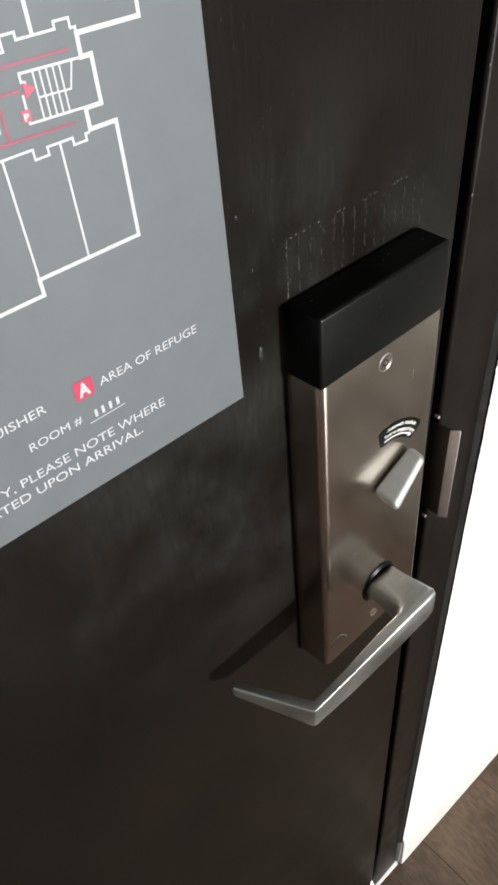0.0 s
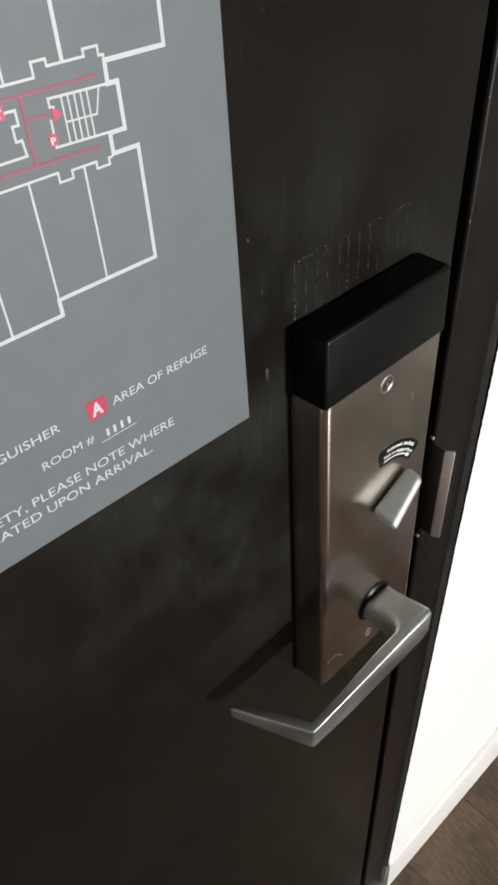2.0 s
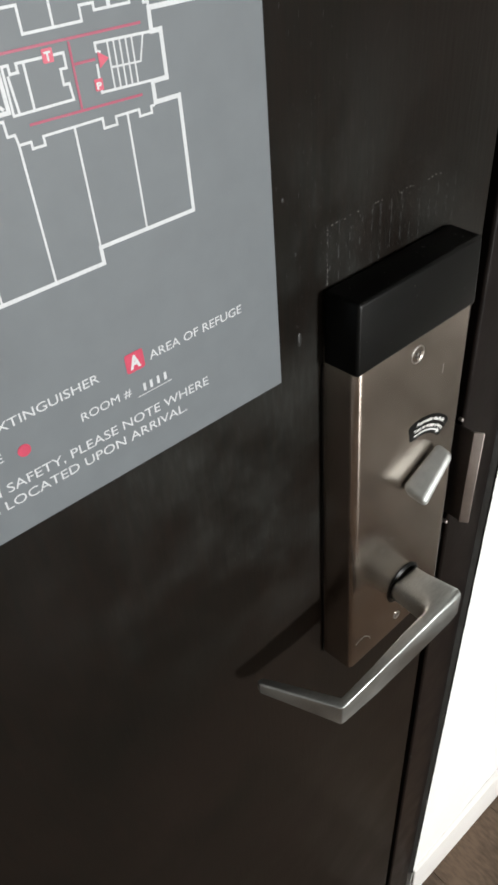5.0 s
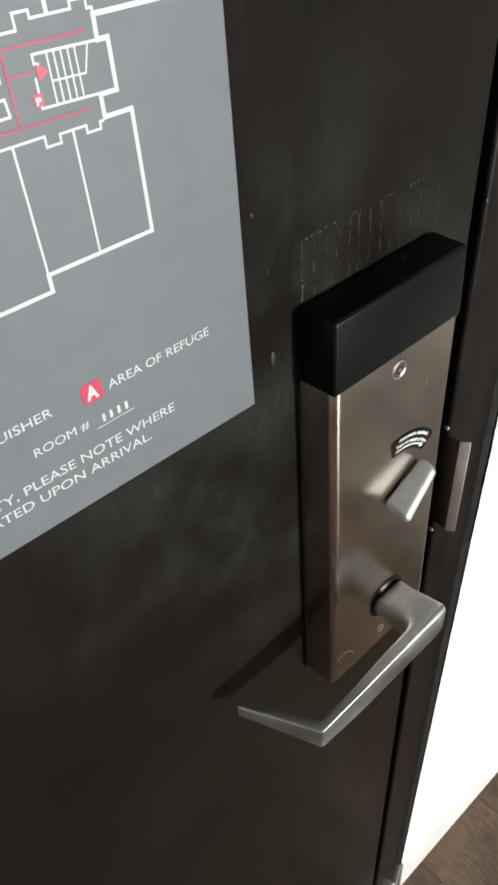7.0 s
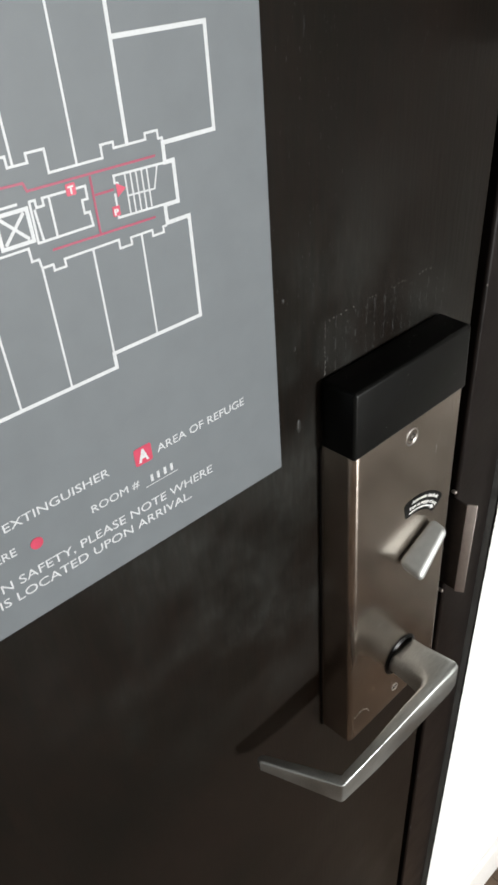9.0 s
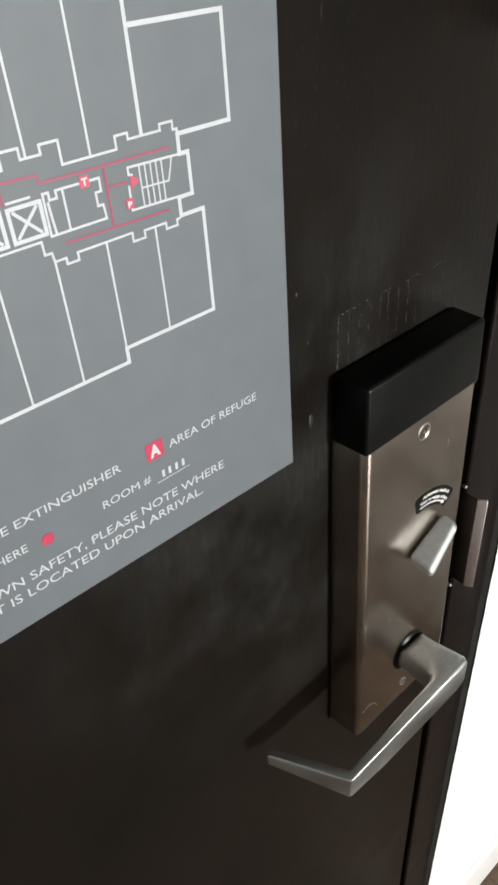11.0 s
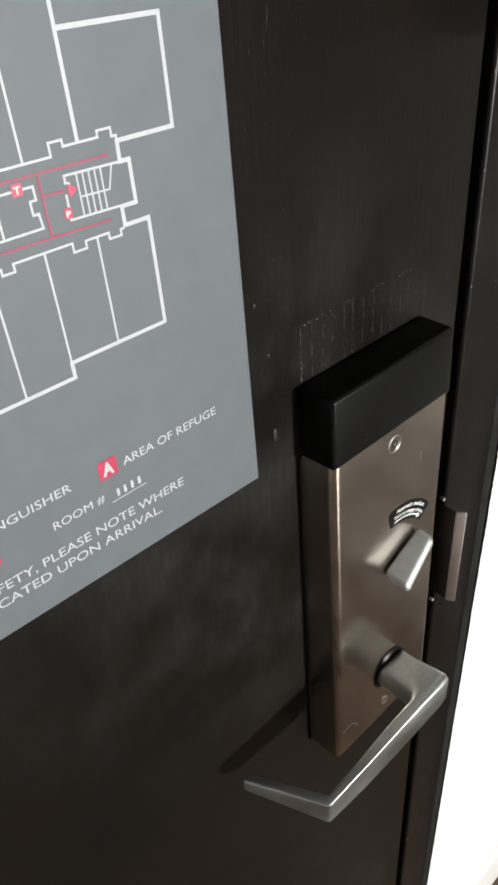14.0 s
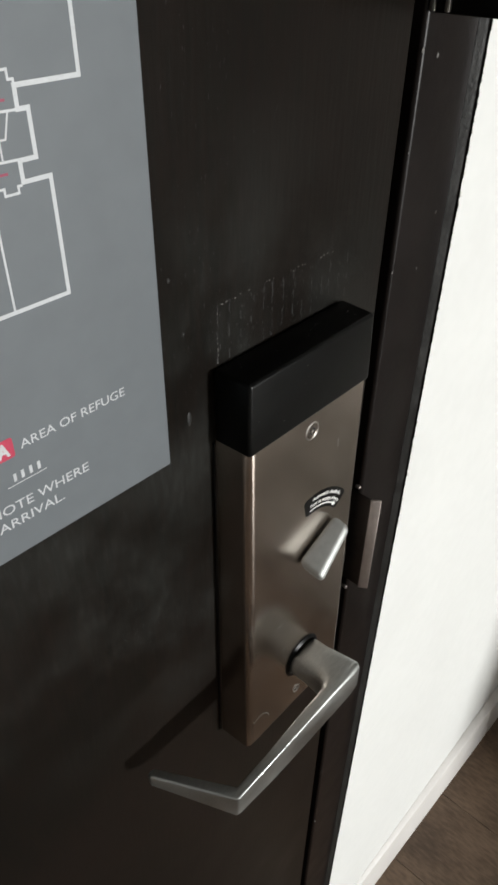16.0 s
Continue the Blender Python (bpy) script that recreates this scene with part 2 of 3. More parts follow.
def slab(points, y, thick=0.12, u=U):
    """A flat printed patch with the outline points (x, z)."""
    bm = bmesh.new()
    a = [bm.verts.new(Vector((x, y, z)) * u) for x, z in points]
    b = [bm.verts.new(Vector((x, y - thick, z)) * u) for x, z in points]
    bm.faces.new(a)
    bm.faces.new(b[::-1])
    for i in range(len(a)):
        j = (i + 1) % len(a)
        bm.faces.new((a[i], b[i], b[j], a[j]))
    return bm


def letters(text, bold=0.0):
    """The built-in font's outline of a text as a bmesh, in its own (x, y) plane."""
    cu = bpy.data.curves.new("lettering", "FONT")
    cu.body, cu.size, cu.extrude, cu.offset, cu.resolution_u = text, 1.0, 0.02, bold, 3
    ob = bpy.data.objects.new("lettering", cu)
    scene.collection.objects.link(ob)
    bpy.context.view_layer.update()
    me = bpy.data.meshes.new_from_object(ob.evaluated_get(bpy.context.evaluated_depsgraph_get()))
    bm = bmesh.new()
    bm.from_mesh(me)
    bpy.data.objects.remove(ob)
    bpy.data.curves.remove(cu)
    bpy.data.meshes.remove(me)
    return bm


def printed(text, x0, x1, z0, cap, y, parent, material=None, bold=0.0, thick=0.03, rise=0.0):
    """A line of lettering between x0 and x1 with its foot at z0."""
    bm = letters(text, bold)
    xs = [v.co.x for v in bm.verts]
    lo, hi = min(xs), max(xs)
    for v in bm.verts:
        s = (v.co.x - lo) / (hi - lo)
        v.co = Vector((x0 + s * (x1 - x0), y - (thick if v.co.z > 0 else 0), z0 + rise * (1 - s) + v.co.y / 0.70 * cap)) * U
    return put("lettering", bm, material or PRINT, parent)


# ---------------------------------------------------------------- setting
HALL_L, HALL_R, HALL_END = -1.25, 0.755, -1.35
ROOM_R, ROOM_END, TOP = 3.0, -5.0, 2.5
FRAME_IN, FRAME_OUT = 117 * U, 163.6 * U      # the frame's face beside the lock
HINGE = -0.835                              # the door's hinge edge
WALL_Y = -4 * U                             # the wall's face by the door

floor = tagged(put("floor", box((HALL_L - 0.1, ROOM_END - 0.1, -0.08), (ROOM_R + 0.1, 0.3, -0.004)), WOODS), "brown wood plank floor of the entrance hall", "floor", kind="structure")
tagged(put("ceiling", box((HALL_L - 0.1, ROOM_END - 0.1, TOP), (ROOM_R + 0.1, 0.3, TOP + 0.1)), CEIL), "plain painted ceiling", "ceiling", kind="structure")

wall = empty("wall_door", (0, 0, 0), "smooth white painted wall round the entrance door", "wall", kind="structure")
put("wall_panel", box((FRAME_OUT, WALL_Y, 0), (HALL_R + 0.1, 0.12, TOP)), WHITE, wall)
put("wall_panel", box((HALL_L - 0.1, WALL_Y, 0), (HINGE - 0.055, 0.12, TOP)), WHITE, wall)
put("wall_panel", box((HINGE - 0.055, WALL_Y, 2.09), (FRAME_OUT, 0.12, TOP)), WHITE, wall)
# added out of view: reflects into the door, its end shades the wall
tagged(put("wall_hall_right", box((HALL_R, HALL_END, 0), (HALL_R + 0.1, WALL_Y, TOP)), PALE), "unseen hall wall, pale to bounce light, cut short to shade the door wall", "wall", kind="structure")
tagged(put("wall_hall_left", box((HALL_L - 0.1, ROOM_END, 0), (HALL_L, WALL_Y, TOP)), HALL), "taupe painted hall wall", "wall", kind="structure")
tagged(put("wall_room_return", box((HALL_R + 0.1, HALL_END, 0), (ROOM_R, HALL_END + 0.1, TOP)), WHITE), "white painted room wall", "wall", kind="structure")
tagged(put("wall_room_right", box((ROOM_R, ROOM_END, 0), (ROOM_R + 0.1, HALL_END + 0.1, TOP)), WHITE), "white painted room wall", "wall", kind="structure")
# unseen end wall, open only where the added light stands
wf = empty("wall_opening", (0, ROOM_END, 0), "unseen white wall with an opening for the added light", "wall", kind="structure")
WX0, WX1, WZ0, WZ1 = 0.94, 1.36, 0.77, 1.03
put("wall_panel", box((HALL_L - 0.1, ROOM_END - 0.12, 0), (WX0, ROOM_END, TOP)), WHITE, wf)
put("wall_panel", box((WX1, ROOM_END - 0.12, 0), (ROOM_R + 0.1, ROOM_END, TOP)), WHITE, wf)
put("wall_panel", box((WX0, ROOM_END - 0.12, 0), (WX1, ROOM_END, WZ0)), WHITE, wf)
put("wall_panel", box((WX0, ROOM_END - 0.12, WZ1), (WX1, ROOM_END, TOP)), WHITE, wf)

# skirting beside the frame, with a rounded top edge and a chipped end
SK0 = FRAME_OUT + 0.0012
tagged(put("baseboard", hexa([(SK0, -0.0105, 0), (HALL_R, -0.0245, 0), (HALL_R, WALL_Y, 0), (SK0, WALL_Y, 0)],
                             [(SK0, -0.0085, 0.092), (HALL_R, -0.0195, 0.092), (HALL_R, WALL_Y, 0.098), (SK0, WALL_Y, 0.098)], 0.002, 3, 1.0), TRIM),
       "low white painted skirting board along the wall", "baseboard", kind="structure")

# steel door frame: jambs with a stop, and a head
frame_ob = empty("door_frame", (FRAME_IN, 0, 0), "dark brown painted steel door frame with paint drips", "door frame", kind="structure")
put("jamb", box((FRAME_IN, -0.0005, 0), (FRAME_OUT - 0.0030, 0.05, 2.09), 0.0026, 5), FRAME, frame_ob)
put("door_stop", box((FRAME_IN - 0.014, 0.046, 0), (FRAME_IN + 0.004, 0.11, 2.06), 0.001), FRAME, frame_ob)
put("jamb", box((HINGE - 0.0545, -0.0005, 0), (HINGE - 0.004, 0.05, 2.09), 0.0016, 3), FRAME, frame_ob)
put("frame_head", box((HINGE - 0.004, -0.0005, 2.045), (FRAME_IN, 0.05, 2.09), 0.0016, 3), FRAME, frame_ob)
put("door_stop", box((HINGE, 0.046, 2.03), (FRAME_IN - 0.014, 0.11, 2.06)), FRAME, frame_ob)
# behind the door: an unseen dark sheet added to close the opening
put("backing", box((HINGE - 0.05, 0.112, 0), (FRAME_IN + 0.05, 0.118, 2.06)), GAP, frame_ob)

# ragged dark paint line where the frame meets the white wall
random.seed(4)
bm = bmesh.new()
prev = None
slow, tooth = 0.0, 0.0
for k in range(2400):
    z = 0.09 + k * 0.00083
    slow = 0.97 * slow + random.gauss(0, 0.07)
    tooth = 0.35 * tooth + random.random() * (1.0 if k % 2 else 0.35)
    w = 0.0002 + max(0.0, 0.0006 + 0.0006 * slow) * tooth * (1.5 if z > 0.9 else 0.3)
    d = 0.0003 + tooth * 0.0007
    row = [bm.verts.new((FRAME_OUT - 0.0005, WALL_Y + 0.0012, z)), bm.verts.new((FRAME_OUT - 0.0006, WALL_Y - d, z)), bm.verts.new((FRAME_OUT + w, WALL_Y - d * 0.5, z)), bm.verts.new((FRAME_OUT + w, WALL_Y + 0.0012, z))]
    if prev:
        for i in range(4):
            j = (i + 1) % 4
            bm.faces.new((prev[i], row[i], row[j], prev[j]))
    else:
        bm.faces.new(row)
    prev = row
bm.faces.new(prev[::-1])
put("paint_edge", bm, FRAME, frame_ob, "ragged line of dark paint and filler")
put("caulk", hexa([(FRAME_OUT - 0.0046, -0.0004, 0.09), (FRAME_OUT + 0.0003, WALL_Y - 0.0002, 0.09), (FRAME_OUT + 0.0003, 0.01, 0.09), (FRAME_OUT - 0.0046, 0.01, 0.09)],
                  [(FRAME_OUT - 0.0042, -0.0004, 2.088), (FRAME_OUT + 0.0003, WALL_Y - 0.0002, 2.088), (FRAME_OUT + 0.0003, 0.01, 2.088), (FRAME_OUT - 0.0042, 0.01, 2.088)], 0, 1, 1.0), CAULK, frame_ob, "strip of glossy dark filler")
# paint nibs on the arris and the face
for x, z, s in ((117.2, 1101, 0.9), (129, 1098, 0.8), (117.2, 1063, 0.5), (117.5, 1010, 0.6), (150, 1030, 0.6), (118, 560, 0.8), (117.6, 470, 0.9), (118, 318, 1.0), (117.5, 190, 1.1), (162.5, 430, 1.0), (162.5, 300, 1.0), (140, 1005, 0.5), (118, 92, 1.2)):
    bm = bmesh.new()
    bmesh.ops.create_icosphere(bm, subdivisions=1, radius=s * U)
    for v in bm.verts:
        v.co = Vector((v.co.x + x * U, v.co.y * 0.6 - 0.0006, v.co.z * 1.5 + z * U))
    put("paint_nib", bm, SCUFF, frame_ob)

put("floor_seal", hexa([(FRAME_IN, -0.0045, 0), (FRAME_OUT - 0.002, -0.006, 0), (FRAME_OUT - 0.002, 0, 0), (FRAME_IN, 0, 0)],
                       [(FRAME_IN, -0.0012, 0.0035), (FRAME_OUT - 0.002, -0.0015, 0.005), (FRAME_OUT - 0.002, 0, 0.005), (FRAME_IN, 0, 0.0035)], 0, 1, 1.0), PALE, frame_ob, "pale bead of filler at the floor")

tagged(put("threshold", hexa([(HINGE, 0.001, 0), (FRAME_IN, 0.001, 0), (FRAME_IN, 0.10, 0), (HINGE, 0.10, 0)],
                             [(HINGE, 0.006, 0.006), (FRAME_IN, 0.006, 0.006), (FRAME_IN, 0.096, 0.006), (HINGE, 0.096, 0.006)], 0, 1, 1.0), ALU),
       "pale metal threshold strip under the door", "threshold", kind="structure")

# ---------------------------------------------------------------- door
DX = 108 * U
door = empty("door", (HINGE, 0, 0.012), "dark brown painted flat entrance door, scratched and scuffed", "door", kind="structure")
put("door_leaf", box((HINGE, 0, 0.012), (DX, 0.044, 2.04), 0.0012, 3), DOOR, door)

random.seed(11)


def scuff(bm, x, z, w, h, lean=0.0):
    """A hair-thin pale scratch on the door's face."""
    n = 4
    left = [bm.verts.new(Vector((x - w / 2 * (0.4 + 0.6 * random.random()) + lean * k, -0.06, z + h * k / n)) * U) for k in range(n + 1)]
    right = [bm.verts.new(Vector((x + w / 2 * (0.4 + 0.6 * random.random()) + lean * k, -0.06, z + h * k / n)) * U) for k in range(n + 1)]
    for k in range(n):
        bm.faces.new((left[k], right[k], right[k + 1], left[k + 1]))


bm = bmesh.new()
# the row of upright streaks above the lock and the line that caps them
for k in range(14):
    x = 3 + k * 6.0 + random.uniform(-0.9, 0.9)
    z = 1011.3
    top = 1035 - random.random() * (2 if k < 9 else 7)
    while z < top:
        h = random.uniform(0.7, 3.4)
        if random.random() < (0.9 if k == 0 and z < 1021 else 0.62):
            scuff(bm, x + random.gauss(0, 0.35), z, random.uniform(0.3, 0.95), min(h, 1035 - z), random.uniform(-0.06, 0.06))
        z += h * 0.8 + random.uniform(0.0, 0.9)
    for j in range(9):
        scuff(bm, x + random.gauss(0, 1.6), random.uniform(1011.5, top), random.uniform(0.2, 0.5), random.uniform(0.3, 1.0))
put("scuff_marks", bm, STREAK, door, "faint upright streaks above the lock")
bm = bmesh.new()
for z, h in ((1011.5, 2.2), (1014.4, 0.9), (1016.2, 1.8), (1019.4, 0.6), (1021.5, 0.8), (1028, 0.9), (1031, 1.2)):
    scuff(bm, 3 + random.uniform(-0.2, 0.2), z, 0.5, h)
x = 3.0
while x < 72:
    w = random.uniform(0.5, 2.2)
    if random.random() < 0.95 - x * 0.006:
        scuff(bm, x, 1034.4 + random.uniform(-0.5, 0.4) - max(0.0, 6 - x) * 0.4, w * 0.7, random.uniform(0.3, 0.6))
    x += w + random.uniform(0.4, 1.6)
put("scuff_marks", bm, SCUFF, door, "broken pale scratch line above the lock")
bm = bmesh.new()
for k in range(240):
    x, z = random.uniform(-20, 106), random.uniform(1000, 1175)
    if random.random() < 0.6:
        x = random.gauss(-6, 12)
    scuff(bm, x, z, random.uniform(0.08, 0.26), random.uniform(0.25, 1.6), random.uniform(-0.08, 0.08))
for k in range(110):
    x, z = random.uniform(-120, 100), random.uniform(300, 1000)
    scuff(bm, x, z, random.uniform(0.12, 0.4), random.uniform(0.2, 0.9))
for k in range(22):
    x, z = random.gauss(-22, 9), random.gauss(880, 22)
    scuff(bm, x, z, random.uniform(0.1, 0.25), random.uniform(0.6, 3.2), random.uniform(-0.9, 0.9))
for x, z, h, lean in ((52, 1118, 9, 1.6), (66, 1110, 12, 2.4), (30, 1090, 6, 1.1), (88, 1060, 6, 0.4), (-6, 1130, 8, 0.2), (-50, 925, 6, 0.5), (-60, 898, 1.2, 2.2), (-52, 892, 1.0, 2.6)):
    scuff(bm, x, z, 0.18, h * 0.7, lean / 2)
for k in range(26):
    scuff(bm, random.gauss(-50, 7), random.gauss(903, 7), random.uniform(0.15, 0.3), random.uniform(0.8, 3.0), random.uniform(-0.5, 0.7))
put("scratches", bm, FAINT, door, "fine pale scratches and specks")
for x, z, w, h in ((-12.6, 994.6, 2.3, 6.4), (-18.6, 1051, 1.2, 1.8), (-13.5, 1030, 0.9, 1.6)):
    bm = bmesh.new()
    bmesh.ops.create_icosphere(bm, subdivisions=2, radius=1)
    for v in bm.verts:
        v.co = Vector((x + v.co.x * w / 2, v.co.y * 0.35, z + v.co.z * h / 2)) * U
    put("paint_drip", bm, CAULK, door)

# ---------------------------------------------------------------- evacuation sign
SX0, SX1, SZ0, SZ1 = -216.0, -23.6, 980.4, 1240.0
sign = empty("evacuation_sign", (SX1 * U, 0, SZ0 * U), "grey printed evacuation plan sheet with white lettering, stuck on the door", "sign")
put("sheet", hexa([(SX0, 0, SZ0 + 4.2), (SX1, 0, SZ0 + 0.2), (SX1, -0.7, SZ0 + 0.2), (SX0, -0.7, SZ0 + 4.2)],
                  [(SX0, 0, SZ1), (SX1, 0, SZ1), (SX1, -0.7, SZ1), (SX0, -0.7, SZ1)], 0.15, 1), SIGN, sign)
SY = -0.71
count = [0]


def line(points, width, material=None, closed=False):
    count[0] += 1
    y = SY - 0.004 * (count[0] % 24)
    points = [(x - 0.85, z + 0.4) for x, z in points]
    return put("plan_line", stroke(points, width, y, 0.02, closed), material or PRINT, sign)


THICK, THIN = 1.15, 0.62
# outer walls
line([(-71.4, 1138), (-42.4, 1138), (-42.4, 1112), (-60.3, 1112), (-60.4, 1107), (-57.6, 1107), (-57.6, 1096), (-62.2, 1096), (-62.2, 1091), (-54.4, 1091), (-54.4, 1059.6), (-86.9, 1059.6), (-86.9, 1055), (-172, 1055)], THICK)
line([(-71.4, 1114), (-71.4, 1175), (-175, 1175)], THICK * 0.9)
# corridor wall above, with door recesses
up = [(-60.3, 1112.6), (-60.3, 1113.3), (-61.6, 1113.3), (-61.6, 1115.4), (-65.6, 1115.4), (-65.6, 1113.9), (-75.5, 1113.9), (-75.5, 1115.4), (-79.2, 1115.4), (-79.2, 1112.3), (-94.5, 1112.3), (-94.5, 1117.8), (-99.4, 1117.8), (-99.4, 1115.7), (-104.6, 1115.7), (-104.6, 1118.2), (-109.5, 1118.2), (-109.5, 1114.5), (-125.5, 1114.5), (-125.5, 1117.8), (-130.4, 1117.8), (-130.4, 1114.5), (-172, 1114.5)]
line(up, THIN)
low = [(-62.6, 1090.4), (-63.8, 1090.4), (-63.8, 1088.8), (-67.6, 1088.8), (-67.6, 1090.5), (-74.8, 1090.5), (-74.8, 1088.6), (-78.7, 1088.6), (-78.7, 1091), (-95.5, 1091), (-95.5, 1089), (-98.9, 1089), (-98.9, 1090.6), (-102.1, 1090.6), (-102.4, 1093), (-104.3, 1093), (-104.4, 1096.4), (-172, 1096.4)]
line(low, THIN)
for x, z0, z1 in ((-86.7, 1112.6, 1175), (-103.2, 1116, 1175), (-119, 1114.8, 1175), (-135, 1114.8, 1175), (-151, 1114.8, 1175),
                  (-71.3, 1060, 1090.3), (-86.9, 1059.6, 1090.8), (-102.1, 1055.4, 1090.4), (-118, 1055.4, 1096.2), (-134, 1055.4, 1096.2), (-150, 1055.4, 1096.2)):
    line([(x, z0), (x, z1)], THIN)
# stair
line([(-75.8, 1105.3), (-77, 1105.6), (-77, 1107.4), (-60.8, 1107)], THIN)
line([(-77.4, 1103), (-77.5, 1096.7), (-62.6, 1096.3)], THIN)
for k in range(5):
    line([(-73.6 + 1.75 * k, 1096.8), (-73.6 + 1.75 * k, 1107)], THIN * 0.75)
line([(-63.2, 1106.8), (-64.9, 1101.2), (-73.4, 1101.5)], THIN * 0.75)
# service room and lifts
line([(-101.3, 1107.1), (-99.8, 1107.1), (-99.8, 1105.3), (-97.8, 1105.3), (-97.8, 1107.1), (-85.6, 1107), (-85.6, 1103.8), (-87.2, 1103.8), (-87.2, 1100.5), (-85.7, 1100.5), (-85.4, 1096.9), (-101.4, 1096.9)], THIN, closed=True)
line([(-96, 1097.2), (-96, 1106.8)], THIN)
line([(-99.9, 1097.2), (-100.4, 1105)], THIN)
for k in range(4):
    a, b = -110.8 - 10.4 * k, -102.4 - 10.4 * k
    line([(a, 1097.9), (b, 1097.9), (b, 1105.8), (a, 1105.8)], THIN * 1.6, closed=True)
    line([(a + 1, 1098.6), (b - 1, 1105.1)], THIN * 1.3)
    line([(a + 1, 1105.1), (b - 1, 1098.6)], THIN * 1.3)
    line([(a, 1107.3), (b - 2, 1107.3)], THIN)
# red exit route
line([(-165, 1111.9), (-112, 1111.9), (-101.8, 1111.6), (-101.2, 1109.6), (-63.3, 1109.4)], THIN, ROUTE)
line([(-83.8, 1109), (-83.8, 1094.3)], THIN, ROUTE)
line([(-98.2, 1094.2), (-65.9, 1093.7)], THIN, ROUTE)
line([(-83.4, 1104.1), (-77.6, 1104.1)], THIN, ROUTE)
line([(-111.5, 1111.5), (-111.5, 1107)], THIN, ROUTE)
put("route_arrow", slab([(-77.6, 1105.9), (-77.6, 1102.3), (-74.7, 1104.1)], SY - 0.1, 0.03), RED, sign)


def badge(x0, z0, x1, z1, letter):
    r = (x1 - x0) * 0.12
    pts = []
    for cx, cz, a0 in ((x1 - r, z1 - r, 0), (x0 + r, z1 - r, 90), (x0 + r, z0 + r, 180), (x1 - r, z0 + r, 270)):
        pts += [(cx + r * math.cos(radians(a0 + 30 * k)), cz + r * math.sin(radians(a0 + 30 * k))) for k in range(4)]
    put("badge", slab(pts, SY - 0.11, 0.02), RED, sign)
    w = x1 - x0
    printed(letter, x0 + w * 0.2, x1 - w * 0.2, z0 + w * 0.18, w * 0.64, SY - 0.135, sign, bold=0.045)


badge(-92, 1106.1, -89.2, 1109.1, "T")
badge(-79.9, 1097.6, -77.6, 1100.3, "P")
badge(-88.2, 1018.0, -81.4, 1024.8, "A")
badge(-156.0, 1018.2, -148.6, 1025.6, "T")
badge(-121.5, 1106.4, -118.6, 1109.4, "T")
printed("AREA OF REFUGE", -79.2, -40.6, 1019.2, 3.1, SY, sign)
printed("FIRE EXTINGUISHER", -145.6, -97.9, 1020.6, 3.1, SY, sign)
printed("ROOM #", -106.6, -88.2, 1010.2, 3.0, SY, sign)
for x in (-83.6, -81.0, -78.2, -75.4):
    put("number_bar", slab([(x, 1009.4), (x + 1.0, 1009.4), (x + 1.0, 1012.2), (x, 1012.2)], SY, 0.1), PRINT, sign)
put("rule", slab([(-86, 1008.1), (-72.6, 1008.1), (-72.6, 1008.35), (-86, 1008.35)], SY, 0.1), PRINT, sign)
printed("YOU ARE HERE", -163, -132.9, 1011.0, 3.0, SY, sign)
put("here_dot", slab([(-126.3 + 2.1 * math.cos(k * math.tau / 28), 1011.2 + 2.1 * math.sin(k * math.tau / 28)) for k in range(28)], SY, 0.15), RED, sign)
printed("FOR YOUR OWN SAFETY, PLEASE NOTE WHERE", -180.8, -58.1, 998.6, 3.4, SY, sign, rise=1.9)
printed("EACH EXIT IS LOCATED UPON ARRIVAL.", -172.8, -68.6, 993.0, 3.4, SY, sign, rise=1.7)

# ---------------------------------------------------------------- electronic lock
lock = empty("door_lock", (40 * U, 0, 774 * U), "electronic door lock, brushed bronze steel plate with a black cap", "door lock")
D1, D2, D3 = 17.8, 20.9, 17.3      # how far it stands out: under the cap, at the foot, at the top
plate = hexa([(-0.3, -0.7, 773.6), (79.6, -0.7, 773.6), (78.8, -D2, 773.6), (1.1, -D2, 773.6)],
              [(-0.2, -0.7, 986), (79.6, -0.7, 986), (79.0, -D1 + 0.1, 986), (0.9, -D1 + 0.1, 986)])
outer = [e for e in plate.edges if all(v.co.y < -5 * U for v in e.verts)]
rounded(plate, 3.9 * U, 8, outer)
put("lock_plate", plate, STEEL, lock, "brushed bronze steel plate")
# thin black strip behind the plate, a little wider than it
put("back_strip", hexa([(-1.0, 0, 772.9), (80.2, 0, 772.9), (80.2, -0.9, 772.9), (-1.0, -0.9, 772.9)],
                   [(-1.0, 0, 977), (80.2, 0, 977), (80.2, -0.9, 977), (-1.0, -0.9, 977)], 0.3, 2), RUBBER, lock)
put("cap", hexa([(-0.4, 0, 977.6), (79.9, 0, 977.6), (79.4, -D1 - 0.5, 977.6), (0.5, -D1 - 0.5, 977.6)],
                [(0.1, 0, 1010.2), (79.4, 0, 1010.2), (78.8, -D3 - 0.3, 1010.0), (1.0, -D3 - 0.3, 1010.0)], 1.6, 4), PLASTIC, lock, "black plastic cap")


def depth(z):
    return -(D1 + (D2 - D1) * (977.6 - z) / (977.6 - 774))


